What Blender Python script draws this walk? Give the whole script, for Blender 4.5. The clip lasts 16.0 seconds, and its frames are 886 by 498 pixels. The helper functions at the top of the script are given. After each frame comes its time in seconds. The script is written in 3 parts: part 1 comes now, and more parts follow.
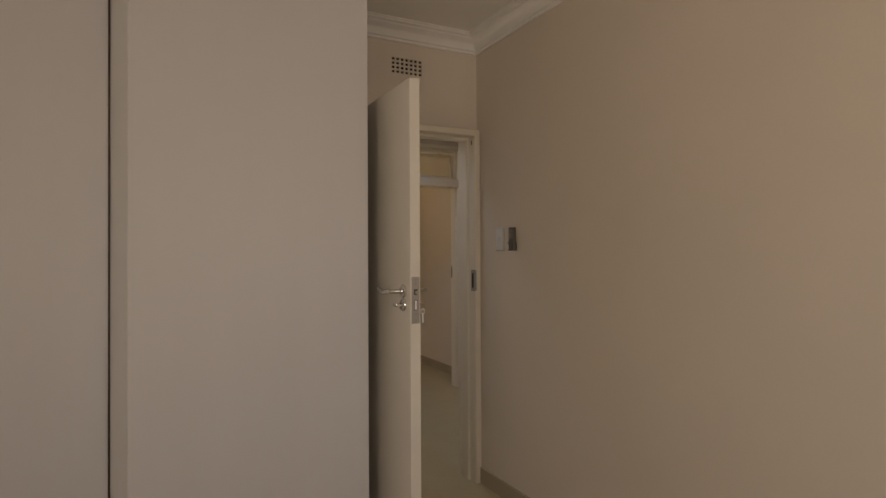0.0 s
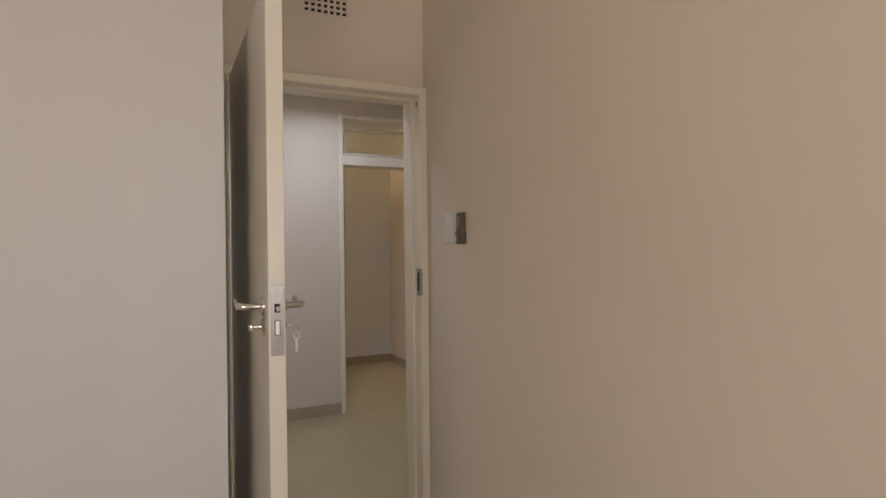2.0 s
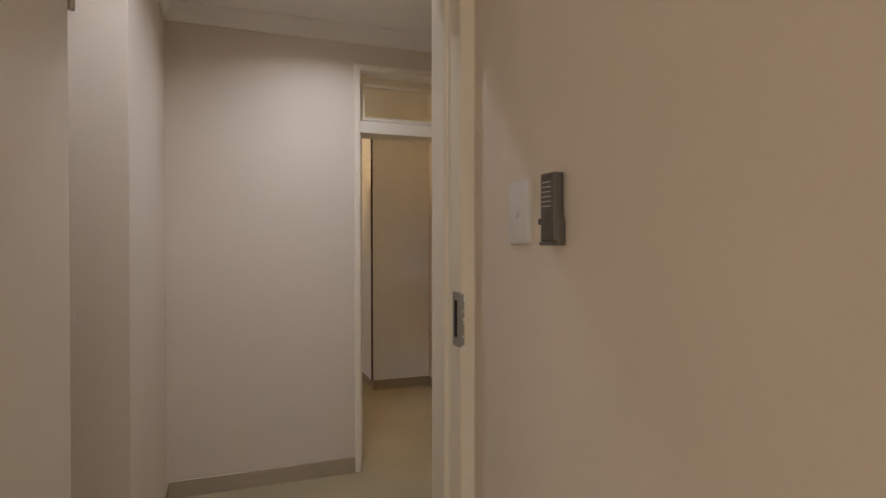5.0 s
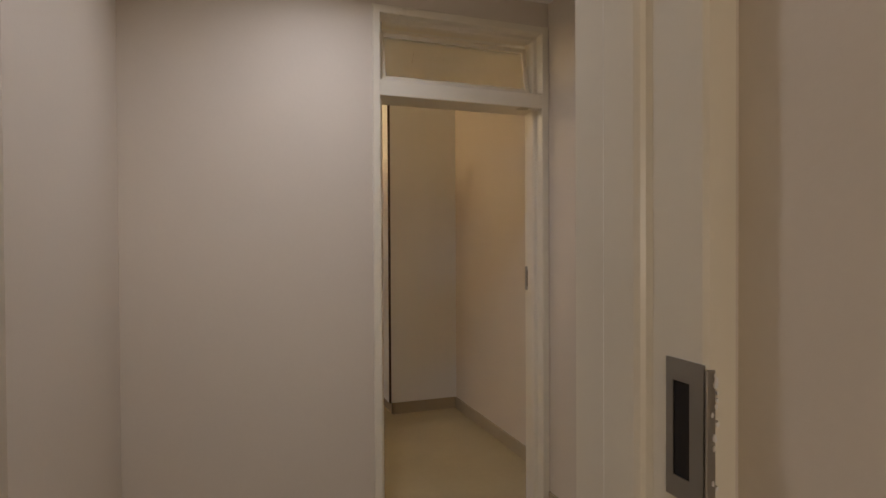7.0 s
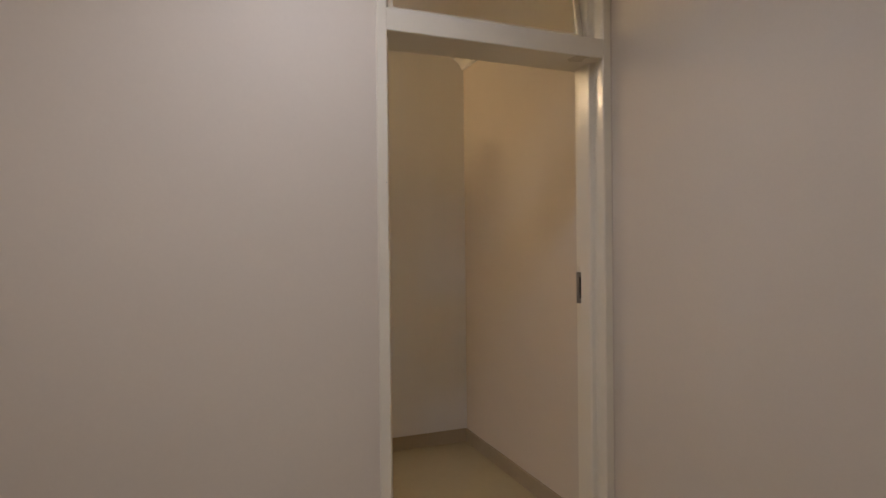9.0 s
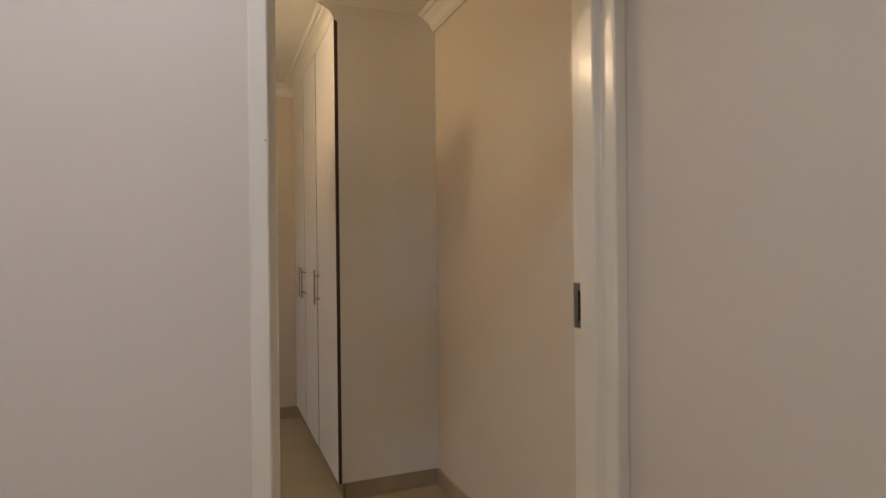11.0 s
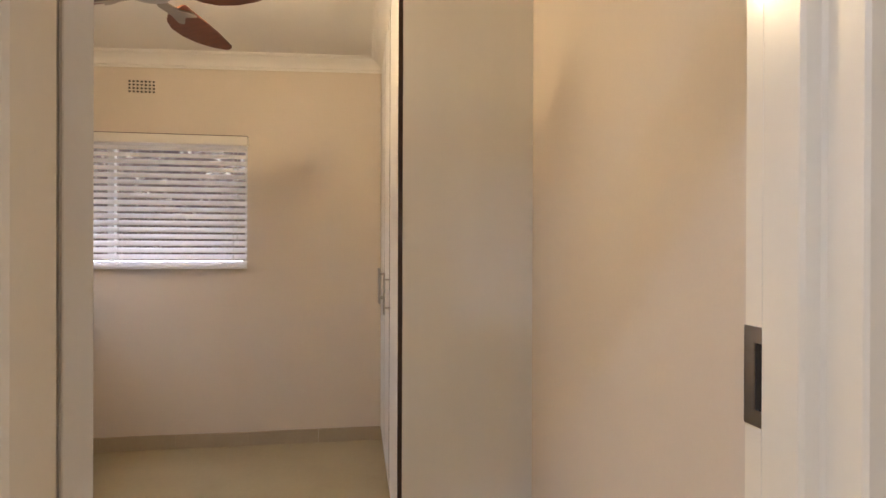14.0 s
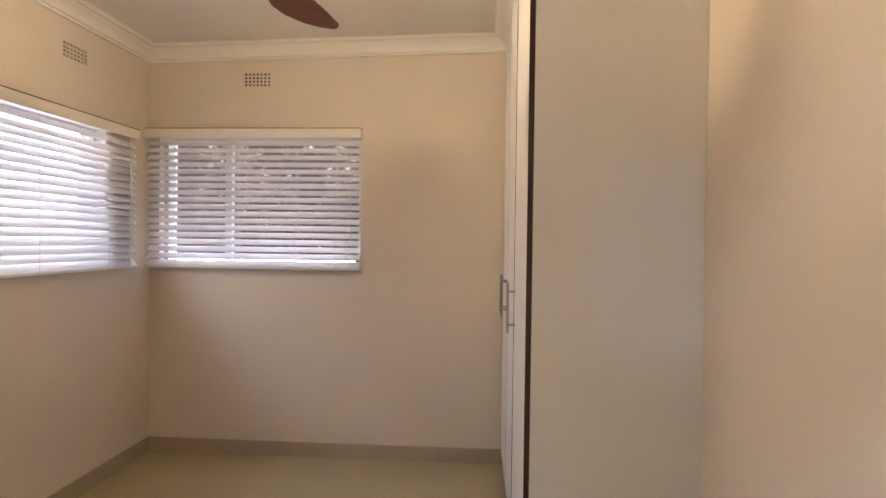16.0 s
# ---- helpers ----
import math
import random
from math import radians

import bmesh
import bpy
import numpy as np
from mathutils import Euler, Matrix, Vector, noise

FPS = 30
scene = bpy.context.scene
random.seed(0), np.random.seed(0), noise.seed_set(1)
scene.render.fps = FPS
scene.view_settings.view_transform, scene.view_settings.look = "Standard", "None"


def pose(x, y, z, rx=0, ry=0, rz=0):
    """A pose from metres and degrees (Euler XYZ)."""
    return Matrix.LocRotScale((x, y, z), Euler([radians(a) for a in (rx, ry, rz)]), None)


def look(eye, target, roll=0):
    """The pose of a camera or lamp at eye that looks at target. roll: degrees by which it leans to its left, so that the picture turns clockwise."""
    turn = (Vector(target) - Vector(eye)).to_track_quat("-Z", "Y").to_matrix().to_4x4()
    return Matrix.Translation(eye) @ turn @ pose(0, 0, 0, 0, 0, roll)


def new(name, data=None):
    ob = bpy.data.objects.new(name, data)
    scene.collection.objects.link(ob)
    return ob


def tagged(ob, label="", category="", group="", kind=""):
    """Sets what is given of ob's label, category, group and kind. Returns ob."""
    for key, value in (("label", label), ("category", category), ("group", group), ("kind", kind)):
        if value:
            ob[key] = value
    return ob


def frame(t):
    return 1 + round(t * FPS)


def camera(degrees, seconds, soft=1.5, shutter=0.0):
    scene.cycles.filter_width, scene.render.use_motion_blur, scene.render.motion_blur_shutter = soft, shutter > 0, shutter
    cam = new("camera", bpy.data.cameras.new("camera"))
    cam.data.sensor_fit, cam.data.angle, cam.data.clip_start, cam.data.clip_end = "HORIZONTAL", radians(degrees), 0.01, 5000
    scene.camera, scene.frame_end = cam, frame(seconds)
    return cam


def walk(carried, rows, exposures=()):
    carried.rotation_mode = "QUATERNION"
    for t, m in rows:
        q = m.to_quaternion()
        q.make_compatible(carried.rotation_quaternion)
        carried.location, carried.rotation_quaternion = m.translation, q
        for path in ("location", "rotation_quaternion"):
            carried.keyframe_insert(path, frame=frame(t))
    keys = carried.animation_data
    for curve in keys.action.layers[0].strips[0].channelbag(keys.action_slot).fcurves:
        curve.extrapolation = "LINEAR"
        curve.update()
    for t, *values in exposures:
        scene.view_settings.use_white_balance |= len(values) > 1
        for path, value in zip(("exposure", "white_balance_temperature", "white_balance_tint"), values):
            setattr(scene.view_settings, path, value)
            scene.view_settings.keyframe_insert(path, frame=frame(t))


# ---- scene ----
cam = camera(75.9, 16.0)
PATH = [
    (0, (-1.726, -2.948, 1.349), (-0.821, -1.164, 1.369), -0.3),
    (0.5, (-1.565, -2.772, 1.315), (-0.649, -0.994, 1.364), -0.5),
    (1, (-1.413, -2.642, 1.323), (-0.497, -0.865, 1.374), -0.3),
    (1.5, (-1.23, -2.558, 1.349), (-0.35, -0.763, 1.361), -0.6),
    (2, (-1.054, -2.434, 1.36), (-0.201, -0.625, 1.35), -0.6),
    (2.5, (-0.917, -2.274, 1.351), (-0.096, -0.451, 1.338), -0.8),
    (3, (-0.795, -2.069, 1.359), (0.003, -0.236, 1.352), -0.6),
    (5.3, (-0.506, -1.123, 1.373), (0.177, 0.757, 1.347), -0.4),
    (5.5, (-0.487, -1.035, 1.366), (0.188, 0.848, 1.337), -0.6),
    (6, (-0.448, -0.8, 1.367), (0.224, 1.084, 1.34), -0.5),
    (6.5, (-0.413, -0.616, 1.366), (0.255, 1.27, 1.341), -0.1),
    (7, (-0.412, -0.419, 1.366), (0.262, 1.464, 1.341), -0.3),
    (8, (-0.402, -0.05, 1.343), (0.296, 1.825, 1.332), -0.6),
    (10.5, (-0.012, 0.857, 1.339), (0.744, 2.709, 1.329), -0.5),
    (11, (0.097, 0.953, 1.335), (0.842, 2.809, 1.329), -0.6),
    (11.5, (0.206, 1.081, 1.333), (0.92, 2.949, 1.323), -0.8),
    (12, (0.286, 1.176, 1.339), (0.951, 3.062, 1.333), -0.5),
    (12.5, (0.364, 1.286, 1.334), (0.958, 3.196, 1.338), -0.1),
    (13, (0.446, 1.377, 1.343), (0.951, 3.312, 1.338), -0.3),
    (13.5, (0.5, 1.48, 1.336), (0.902, 3.439, 1.331), -0.0),
    (14, (0.526, 1.614, 1.331), (0.823, 3.592, 1.325), 0.2),
    (14.5, (0.548, 1.735, 1.338), (0.743, 3.725, 1.33), 0.4),
    (15, (0.552, 1.843, 1.362), (0.651, 3.84, 1.342), 0.6),
    (15.5, (0.54, 1.968, 1.38), (0.536, 3.968, 1.351), 0.7),
    (16, (0.53, 2.06, 1.385), (0.406, 4.056, 1.35), 0.7),
]
EXPOSURES = [(0.0, 0.5, 6850, 15), (1.0, 0.93, 6700, 15), (2.0, 1.18, 6300, 14), (3.0, 1.22, 6350, 14), (5.5, 1.07, 6950, 16), (6.5, 0.95, 7050, 16), (8.0, 1.0, 6850, 17), (11.0, 1.32, 6450, 16), (12.5, 1.84, 6350, 16), (14.0, 2.2, 6150, 16), (16.0, 2.25, 5900, 18)]
walk(cam, [(t, look(eye, target, roll)) for t, eye, target, roll in PATH], EXPOSURES)

# ---- light ----
world = bpy.data.worlds.new("sky")
scene.world = world
world.use_nodes = True
sky = world.node_tree.nodes.new("ShaderNodeTexSky")
sky.sky_type = "NISHITA"
sky.sun_disc = False
sky.sun_elevation, sky.sun_rotation = radians(63), radians(97)
world.node_tree.links.new(sky.outputs[0], world.node_tree.nodes["Background"].inputs[0])
world.node_tree.nodes["Background"].inputs[1].default_value = 0.14


def lamp(name, kind, m, energy, colour, size=0.0, size_y=0.0):
    """A sun (size: its angle), a round bulb (size: its radius), a disc or a rectangle."""
    data = bpy.data.lights.new(name, kind)
    data.energy, data.color = energy, colour
    if kind == "SUN":
        data.angle = size
    elif kind == "POINT":
        data.shadow_soft_size = size
    else:
        data.shape, data.size, data.size_y = "RECTANGLE" if size_y else "DISK", size, size_y or size
    ob = new(name, data)
    ob.matrix_world = m
    return ob


lamp("sun", "SUN", look((5, -0.6, 10), (0, 0, 0)), 4.0, (1.0, 0.95, 0.88), radians(0.5))
# two fill lamps in unseen, assumed window openings light the first bedroom
lamp("unseen_window_fill_side", "AREA", look((-3.44, -3.5, 1.5), (0, -3.5, 1.4)), 11.0, (1.0, 0.90, 0.785), 1.3, 1.05)
lamp("unseen_window_fill_back", "AREA", look((-0.80, -4.34, 1.5), (-0.80, 0, 1.4)), 5.6, (0.97, 0.92, 0.86), 1.3, 1.05)
lamp("window_daylight_side", "AREA", look((-1.70, 4.24, 1.6), (1, 4.24, 1.5)), 3.5, (0.86, 0.89, 1.0), 1.7, 0.72)
# added strip lamp at the sill, for daylight bounced up onto the slats
lamp("sill_fill_far", "AREA", look((-0.87, 5.72, 1.226), (-0.87, 5.58, 1.75)), 0.75, (0.93, 0.92, 1.0), 1.2, 0.05)
HALL_LIGHTS = ((-0.60, 0.645, 1.75), (-0.05, 1.476, 2.9))
for hx, hy, watts in HALL_LIGHTS:
    lamp("hall_bulb", "AREA", look((hx, hy, 2.636), (hx, hy, 0)), watts, (0.745, 0.825, 1.0), 0.09).data.spread = radians(148)
BULB = (-0.25, 3.84, 2.42)
lamp("bedroom_bulb", "POINT", pose(*BULB), 7.8, (1.0, 0.755, 0.43), 0.055)


# ---- materials ----
def material(name, colour, rough=0.6, metal=0.0, vary=0.06, scale=6.0, grain=180.0, bump=0.05, bump_scale=None, spec=0.5, coat=0.0, translucent=0.0, stretch=None, random=0.0):
    """A surface with slow colour variation, fine grain and relief, at real-world size."""
    m = bpy.data.materials.new(name)
    m.use_nodes = True
    nt = m.node_tree
    b = nt.nodes["Principled BSDF"]
    tc = nt.nodes.new("ShaderNodeTexCoord")
    source = tc.outputs["Object"]
    if stretch:
        mp = nt.nodes.new("ShaderNodeMapping")
        mp.inputs["Scale"].default_value = stretch
        nt.links.new(source, mp.inputs[0])
        source = mp.outputs[0]
    n1 = nt.nodes.new("ShaderNodeTexNoise")
    n1.inputs["Scale"].default_value, n1.inputs["Detail"].default_value = scale, 4
    n2 = nt.nodes.new("ShaderNodeTexNoise")
    n2.inputs["Scale"].default_value, n2.inputs["Detail"].default_value = grain, 3
    for n in (n1, n2):
        nt.links.new(source, n.inputs["Vector"])
    add = nt.nodes.new("ShaderNodeMath")
    add.operation = "MULTIPLY_ADD"
    add.inputs[1].default_value = 0.35
    nt.links.new(n2.outputs[0], add.inputs[0])
    nt.links.new(n1.outputs[0], add.inputs[2])
    value = add.outputs[0]
    if random:
        info = nt.nodes.new("ShaderNodeObjectInfo")
        more = nt.nodes.new("ShaderNodeMath")
        more.operation = "MULTIPLY_ADD"
        more.inputs[1].default_value = random
        nt.links.new(info.outputs["Random"], more.inputs[0])
        nt.links.new(value, more.inputs[2])
        value = more.outputs[0]
    ramp = nt.nodes.new("ShaderNodeMapRange")
    ramp.inputs[1].default_value, ramp.inputs[2].default_value = 0.35, 1.0
    ramp.inputs[3].default_value, ramp.inputs[4].default_value = 1 - vary, 1 + vary
    nt.links.new(value, ramp.inputs[0])
    mul = nt.nodes.new("ShaderNodeVectorMath")
    mul.operation = "SCALE"
    mul.inputs[0].default_value = colour
    nt.links.new(ramp.outputs[0], mul.inputs["Scale"])
    nt.links.new(mul.outputs[0], b.inputs["Base Color"])
    rr = nt.nodes.new("ShaderNodeMapRange")
    rr.inputs[3].default_value, rr.inputs[4].default_value = rough * 0.85, min(1, rough * 1.15)
    nt.links.new(n1.outputs[0], rr.inputs[0])
    nt.links.new(rr.outputs[0], b.inputs["Roughness"])
    b.inputs["Metallic"].default_value = metal
    b.inputs["Specular IOR Level"].default_value = spec
    b.inputs["Coat Weight"].default_value = coat
    b.inputs["Coat Roughness"].default_value = 0.08
    if bump:
        n3 = nt.nodes.new("ShaderNodeTexNoise")
        n3.inputs["Scale"].default_value, n3.inputs["Detail"].default_value = bump_scale or grain, 5
        nt.links.new(source, n3.inputs["Vector"])
        bp = nt.nodes.new("ShaderNodeBump")
        bp.inputs["Strength"].default_value, bp.inputs["Distance"].default_value = bump, 0.004
        nt.links.new(n3.outputs[0], bp.inputs["Height"])
        nt.links.new(bp.outputs[0], b.inputs["Normal"])
    if translucent:
        tr = nt.nodes.new("ShaderNodeBsdfTranslucent")
        nt.links.new(mul.outputs[0], tr.inputs[0])
        mix = nt.nodes.new("ShaderNodeMixShader")
        mix.inputs[0].default_value = translucent
        out = nt.nodes["Material Output"]
        nt.links.new(b.outputs[0], mix.inputs[1])
        nt.links.new(tr.outputs[0], mix.inputs[2])
        nt.links.new(mix.outputs[0], out.inputs[0])
    return m


WALL = material("wall_paint", (0.71, 0.625, 0.52), 0.55, vary=0.035, scale=1.6, grain=90, bump=0.10, bump_scale=55, spec=0.35)
CEILING = material("ceiling_paint", (0.84, 0.81, 0.75), 0.7, vary=0.03, scale=2, grain=60, bump=0.05, bump_scale=40)
CORNICE = material("cornice_paint", (0.85, 0.82, 0.76), 0.6, vary=0.03, scale=3, grain=80, bump=0.06)
ENAMEL = material("door_enamel", (0.83, 0.76, 0.625), 0.29, vary=0.03, scale=4, grain=60, bump=0.025, bump_scale=14, coat=0.06)
LEAF = material("door_leaf_paint", (0.80, 0.75, 0.655), 0.25, vary=0.03, scale=3, grain=120, bump=0.05, bump_scale=70)
FLOOR = material("polished_floor_tile", (0.44, 0.37, 0.225), 0.10, vary=0.08, scale=2.2, grain=35, bump=0.012, bump_scale=6, spec=0.55)
SKIRT = material("skirting_tile", (0.43, 0.355, 0.245), 0.25, vary=0.08, scale=4, grain=50, bump=0.02)
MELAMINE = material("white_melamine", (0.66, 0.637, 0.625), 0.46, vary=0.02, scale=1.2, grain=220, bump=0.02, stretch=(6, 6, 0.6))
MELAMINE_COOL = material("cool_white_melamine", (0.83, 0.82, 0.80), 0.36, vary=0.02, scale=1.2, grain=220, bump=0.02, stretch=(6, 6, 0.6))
# real door edging, and the painted shade of gaps at blinds and sliding panels
EDGE = material("dark_edging_and_gap_shade", (0.045, 0.022, 0.015), 0.4, vary=0.2, scale=8, stretch=(8, 8, 0.6))
STEEL = material("satin_steel", (0.40, 0.385, 0.36), 0.30, metal=1.0, vary=0.04, scale=14, grain=120, bump=0.01)
CHROME = material("polished_chrome", (0.62, 0.60, 0.57), 0.10, metal=1.0, vary=0.04, scale=25, grain=200, bump=0.01)
NICKEL = material("brushed_nickel", (0.38, 0.34, 0.28), 0.33, metal=1.0, vary=0.1, scale=20, grain=240, bump=0.03)
ZINC = material("bright_zinc", (0.86, 0.85, 0.83), 0.38, metal=0.5, vary=0.05, scale=30, bump=0.01)
# near-black colour that paints in the shade of holes and slots; also a screw dot
CAVITY = material("dark_cavity", (0.014, 0.010, 0.008), 0.9, vary=0.2, scale=20)
BLADE = material("mahogany_fan_blade", (0.20, 0.068, 0.036), 0.42, vary=0.25, scale=5, grain=70, bump=0.03, stretch=(1.2, 12, 12))
PLASTIC = material("white_plastic", (0.69, 0.675, 0.65), 0.3, vary=0.02, scale=8, bump=0.01)
REMOTE = material("charcoal_plastic", (0.098, 0.085, 0.068), 0.42, vary=0.1, scale=40, grain=500, bump=0.06, bump_scale=600)
SILVER = material("silver_ink", (0.62, 0.60, 0.54), 0.4, metal=0.3, vary=0.05, scale=60, bump=0)
SLAT = material("white_blind_slat", (0.90, 0.88, 0.88), 0.42, vary=0.03, scale=3, grain=90, bump=0.02, translucent=0.2, stretch=(1, 1, 8))
VALANCE = material("cream_valance", (0.80, 0.76, 0.67), 0.4, vary=0.03, scale=3, grain=90, bump=0.02)
CORD = material("white_cord", (0.76, 0.75, 0.72), 0.8, vary=0.08, scale=60, grain=400)
TILE = material("white_wall_tile", (0.74, 0.72, 0.66), 0.15, vary=0.04, scale=4, bump=0.02, random=0.15)
GROUT = material("grey_grout", (0.30, 0.28, 0.24), 0.9, vary=0.15, scale=30)
# unseen ground, kept pale so that it reflects sun up to the blinds
GROUND = material("pale_bounce_ground", (0.42, 0.37, 0.31), 0.95, vary=0.4, scale=1.5, grain=30, bump=0.4, bump_scale=20)
GARDEN = material("garden_wall_plaster", (0.10, 0.056, 0.042), 0.9, vary=0.5, scale=2.0, grain=25, bump=0.3, bump_scale=15)
FOLIAGE = material("leaf_green", (0.15, 0.115, 0.085), 0.6, vary=0.45, scale=5, grain=40, translucent=0.25)
BARK = material("shrub_bark", (0.12, 0.085, 0.06), 0.9, vary=0.3, scale=12, bump=0.3)
GLASS = bpy.data.materials.new("clear_glass")
GLASS.use_nodes = True
gb = GLASS.node_tree.nodes["Principled BSDF"]
gb.inputs["Base Color"].default_value = (0.95, 0.97, 0.95, 1)
gb.inputs["Roughness"].default_value, gb.inputs["Transmission Weight"].default_value, gb.inputs["IOR"].default_value = 0.01, 1.0, 1.45


def glowing(name, colour, strength):
    m = bpy.data.materials.new(name)
    m.use_nodes = True
    b = m.node_tree.nodes["Principled BSDF"]
    b.inputs["Base Color"].default_value = (*colour, 1)
    b.inputs["Emission Color"].default_value = (*colour, 1)
    b.inputs["Emission Strength"].default_value = strength
    return m


FROSTED = GLASS.copy()
FROSTED.name = "frosted_glass"
FROSTED.node_tree.nodes["Principled BSDF"].inputs["Roughness"].default_value = 0.32
BULB_GLOW = glowing("warm_bulb_glass", (1.0, 0.80, 0.52), 14)
HALL_GLOW = glowing("hall_lamp_diffuser", (1.0, 0.93, 0.85), 12)


# ---- mesh helpers ----
def thing(name, at, label, category, group="", kind=""):
    ob = new(name)
    ob.location = at
    ob.empty_display_size = 0.05
    bpy.context.view_layer.update()
    return tagged(ob, label, category, group, kind)


def part(name, bm, mat, parent=None, label="", smooth=False):
    """Links a bmesh, made in world places, as one mesh object under a thing or a part."""
    bmesh.ops.recalc_face_normals(bm, faces=bm.faces)
    me = bpy.data.meshes.new(name)
    bm.to_mesh(me)
    bm.free()
    me.materials.append(mat)
    if smooth:
        me.shade_smooth()
        me.set_sharp_from_angle(angle=radians(35))
    ob = new(name, me)
    if parent is not None:
        bpy.context.view_layer.update()
        ob.parent = parent
        ob.matrix_parent_inverse = parent.matrix_world.inverted()
    return tagged(ob, label) if label else ob


def structure(name, bm, mat, label, category, smooth=False):
    return tagged(part(name, bm, mat, smooth=smooth), label, category, kind="structure")


def box(bm, x0, x1, y0, y1, z0, z1, bevel=0.0, m=None, segments=2):
    made = bmesh.ops.create_cube(bm, size=1.0)["verts"]
    for v in made:
        v.co = Vector(((x0 + x1) / 2 + v.co.x * (x1 - x0), (y0 + y1) / 2 + v.co.y * (y1 - y0), (z0 + z1) / 2 + v.co.z * (z1 - z0)))
    if bevel:
        edges = {e for v in made for e in v.link_edges}
        made = [v for v in bmesh.ops.bevel(bm, geom=list(edges), offset=bevel, segments=segments, affect="EDGES", profile=0.5)["verts"]]
    if m is not None:
        for v in {v for v in made}:
            v.co = m @ v.co
    return bm


def boxed(*args, **kw):
    return box(bmesh.new(), *args, **kw)


def tube(bm, a, b, r, r2=None, n=16, caps=True):
    a, b = Vector(a), Vector(b)
    turn = (b - a).to_track_quat("Z", "Y").to_matrix().to_4x4()
    bmesh.ops.create_cone(bm, cap_ends=caps, segments=n, radius1=r, radius2=r if r2 is None else r2, depth=(b - a).length,
                          matrix=Matrix.Translation((a + b) / 2) @ turn)
    return bm


def lathe(bm, profile, m, n=32):
    """Turns rows of (radius, height) about the z axis of m."""
    rings = [[bm.verts.new(m @ Vector((r * math.cos(2 * math.pi * k / n), r * math.sin(2 * math.pi * k / n), z))) for k in range(n)] for r, z in profile]
    for a, b in zip(rings, rings[1:]):
        for k in range(n):
            bm.faces.new((a[k], a[(k + 1) % n], b[(k + 1) % n], b[k]))
    for ring in (rings[0], rings[-1]):
        bm.faces.new(ring)
    return bm


def bent_tube(bm, points, radii, n=12):
    """A round bar through points, with a radius at each."""
    points = [Vector(p) for p in points]
    rings = []
    for k, p in enumerate(points):
        ahead = (points[min(k + 1, len(points) - 1)] - points[max(k - 1, 0)]).normalized()
        turn = ahead.to_track_quat("Z", "Y").to_matrix()
        rings.append([bm.verts.new(p + turn @ Vector((radii[k] * math.cos(2 * math.pi * j / n), radii[k] * math.sin(2 * math.pi * j / n), 0))) for j in range(n)])
    for a, b in zip(rings, rings[1:]):
        for j in range(n):
            bm.faces.new((a[j], a[(j + 1) % n], b[(j + 1) % n], b[j]))
    bm.faces.new(rings[0])
    bm.faces.new(rings[-1])
    return bm


def prism(bm, outline, axis, a, b):
    """A closed outline, as pairs in the two axes other than axis, drawn out along axis from a to b."""
    def at(p, t):
        return {"x": (t, *p), "y": (p[0], t, p[1]), "z": (*p, t)}[axis]
    one, two = [[bm.verts.new(at(p, t)) for p in outline] for t in (a, b)]
    for k in range(len(outline)):
        j = (k + 1) % len(outline)
        bm.faces.new((one[k], one[j], two[j], two[k]))
    bm.faces.new(one)
    bm.faces.new(two[::-1])
    return bm


def wall_mesh(axis, face, back, u0, u1, z0, z1, holes=()):
    """An upright wall between the planes face and back of axis, from u0 to u1, with openings (u0, u1, z0, z1) through it."""
    bm = bmesh.new()
    us = sorted({u0, u1, *(v for h in holes for v in h[:2])})
    zs = sorted({z0, z1, *(v for h in holes for v in h[2:])})
    full = {(i, j): not any(h[0] <= (us[i] + us[i + 1]) / 2 <= h[1] and h[2] <= (zs[j] + zs[j + 1]) / 2 <= h[3] for h in holes)
            for i in range(len(us) - 1) for j in range(len(zs) - 1)}
    verts = {}

    def v(d, i, j):
        if (d, i, j) not in verts:
            p = (d, us[i], zs[j]) if axis == "x" else (us[i], d, zs[j])
            verts[d, i, j] = bm.verts.new(p)
        return verts[d, i, j]

    for (i, j), solid in full.items():
        if not solid:
            continue
        for d in (face, back):
            bm.faces.new((v(d, i, j), v(d, i + 1, j), v(d, i + 1, j + 1), v(d, i, j + 1)))
        for di, dj, a, b in ((-1, 0, (i, j), (i, j + 1)), (1, 0, (i + 1, j), (i + 1, j + 1)), (0, -1, (i, j), (i + 1, j)), (0, 1, (i, j + 1), (i + 1, j + 1))):
            if not full.get((i + di, j + dj), False):
                bm.faces.new((v(face, *a), v(face, *b), v(back, *b), v(back, *a)))
    return bm


def run(bm, profile, corners, inward):
    """Sweeps a profile of (out from the wall, height) along floor-plan corners; inward: the side of the room, mitred at the corners."""
    pts = [Vector((*c, 0)) for c in corners]
    rows = []
    for k, p in enumerate(pts):
        dirs = [(pts[j + 1] - pts[j]).normalized() for j in (k - 1, k) if 0 <= j < len(pts) - 1]
        normals = [Vector((-d.y, d.x, 0)) * inward for d in dirs]
        off = normals[0] if len(normals) == 1 else (normals[0] + normals[1]) / (1 + normals[0].dot(normals[1]))
        rows.append([bm.verts.new(p + off * o + Vector((0, 0, z))) for o, z in profile])
    for a, b in zip(rows, rows[1:]):
        for k in range(len(profile)):
            j = (k + 1) % len(profile)
            bm.faces.new((a[k], a[j], b[j], b[k]))
    bm.faces.new(rows[0])
    bm.faces.new(rows[-1][::-1])
    return bm


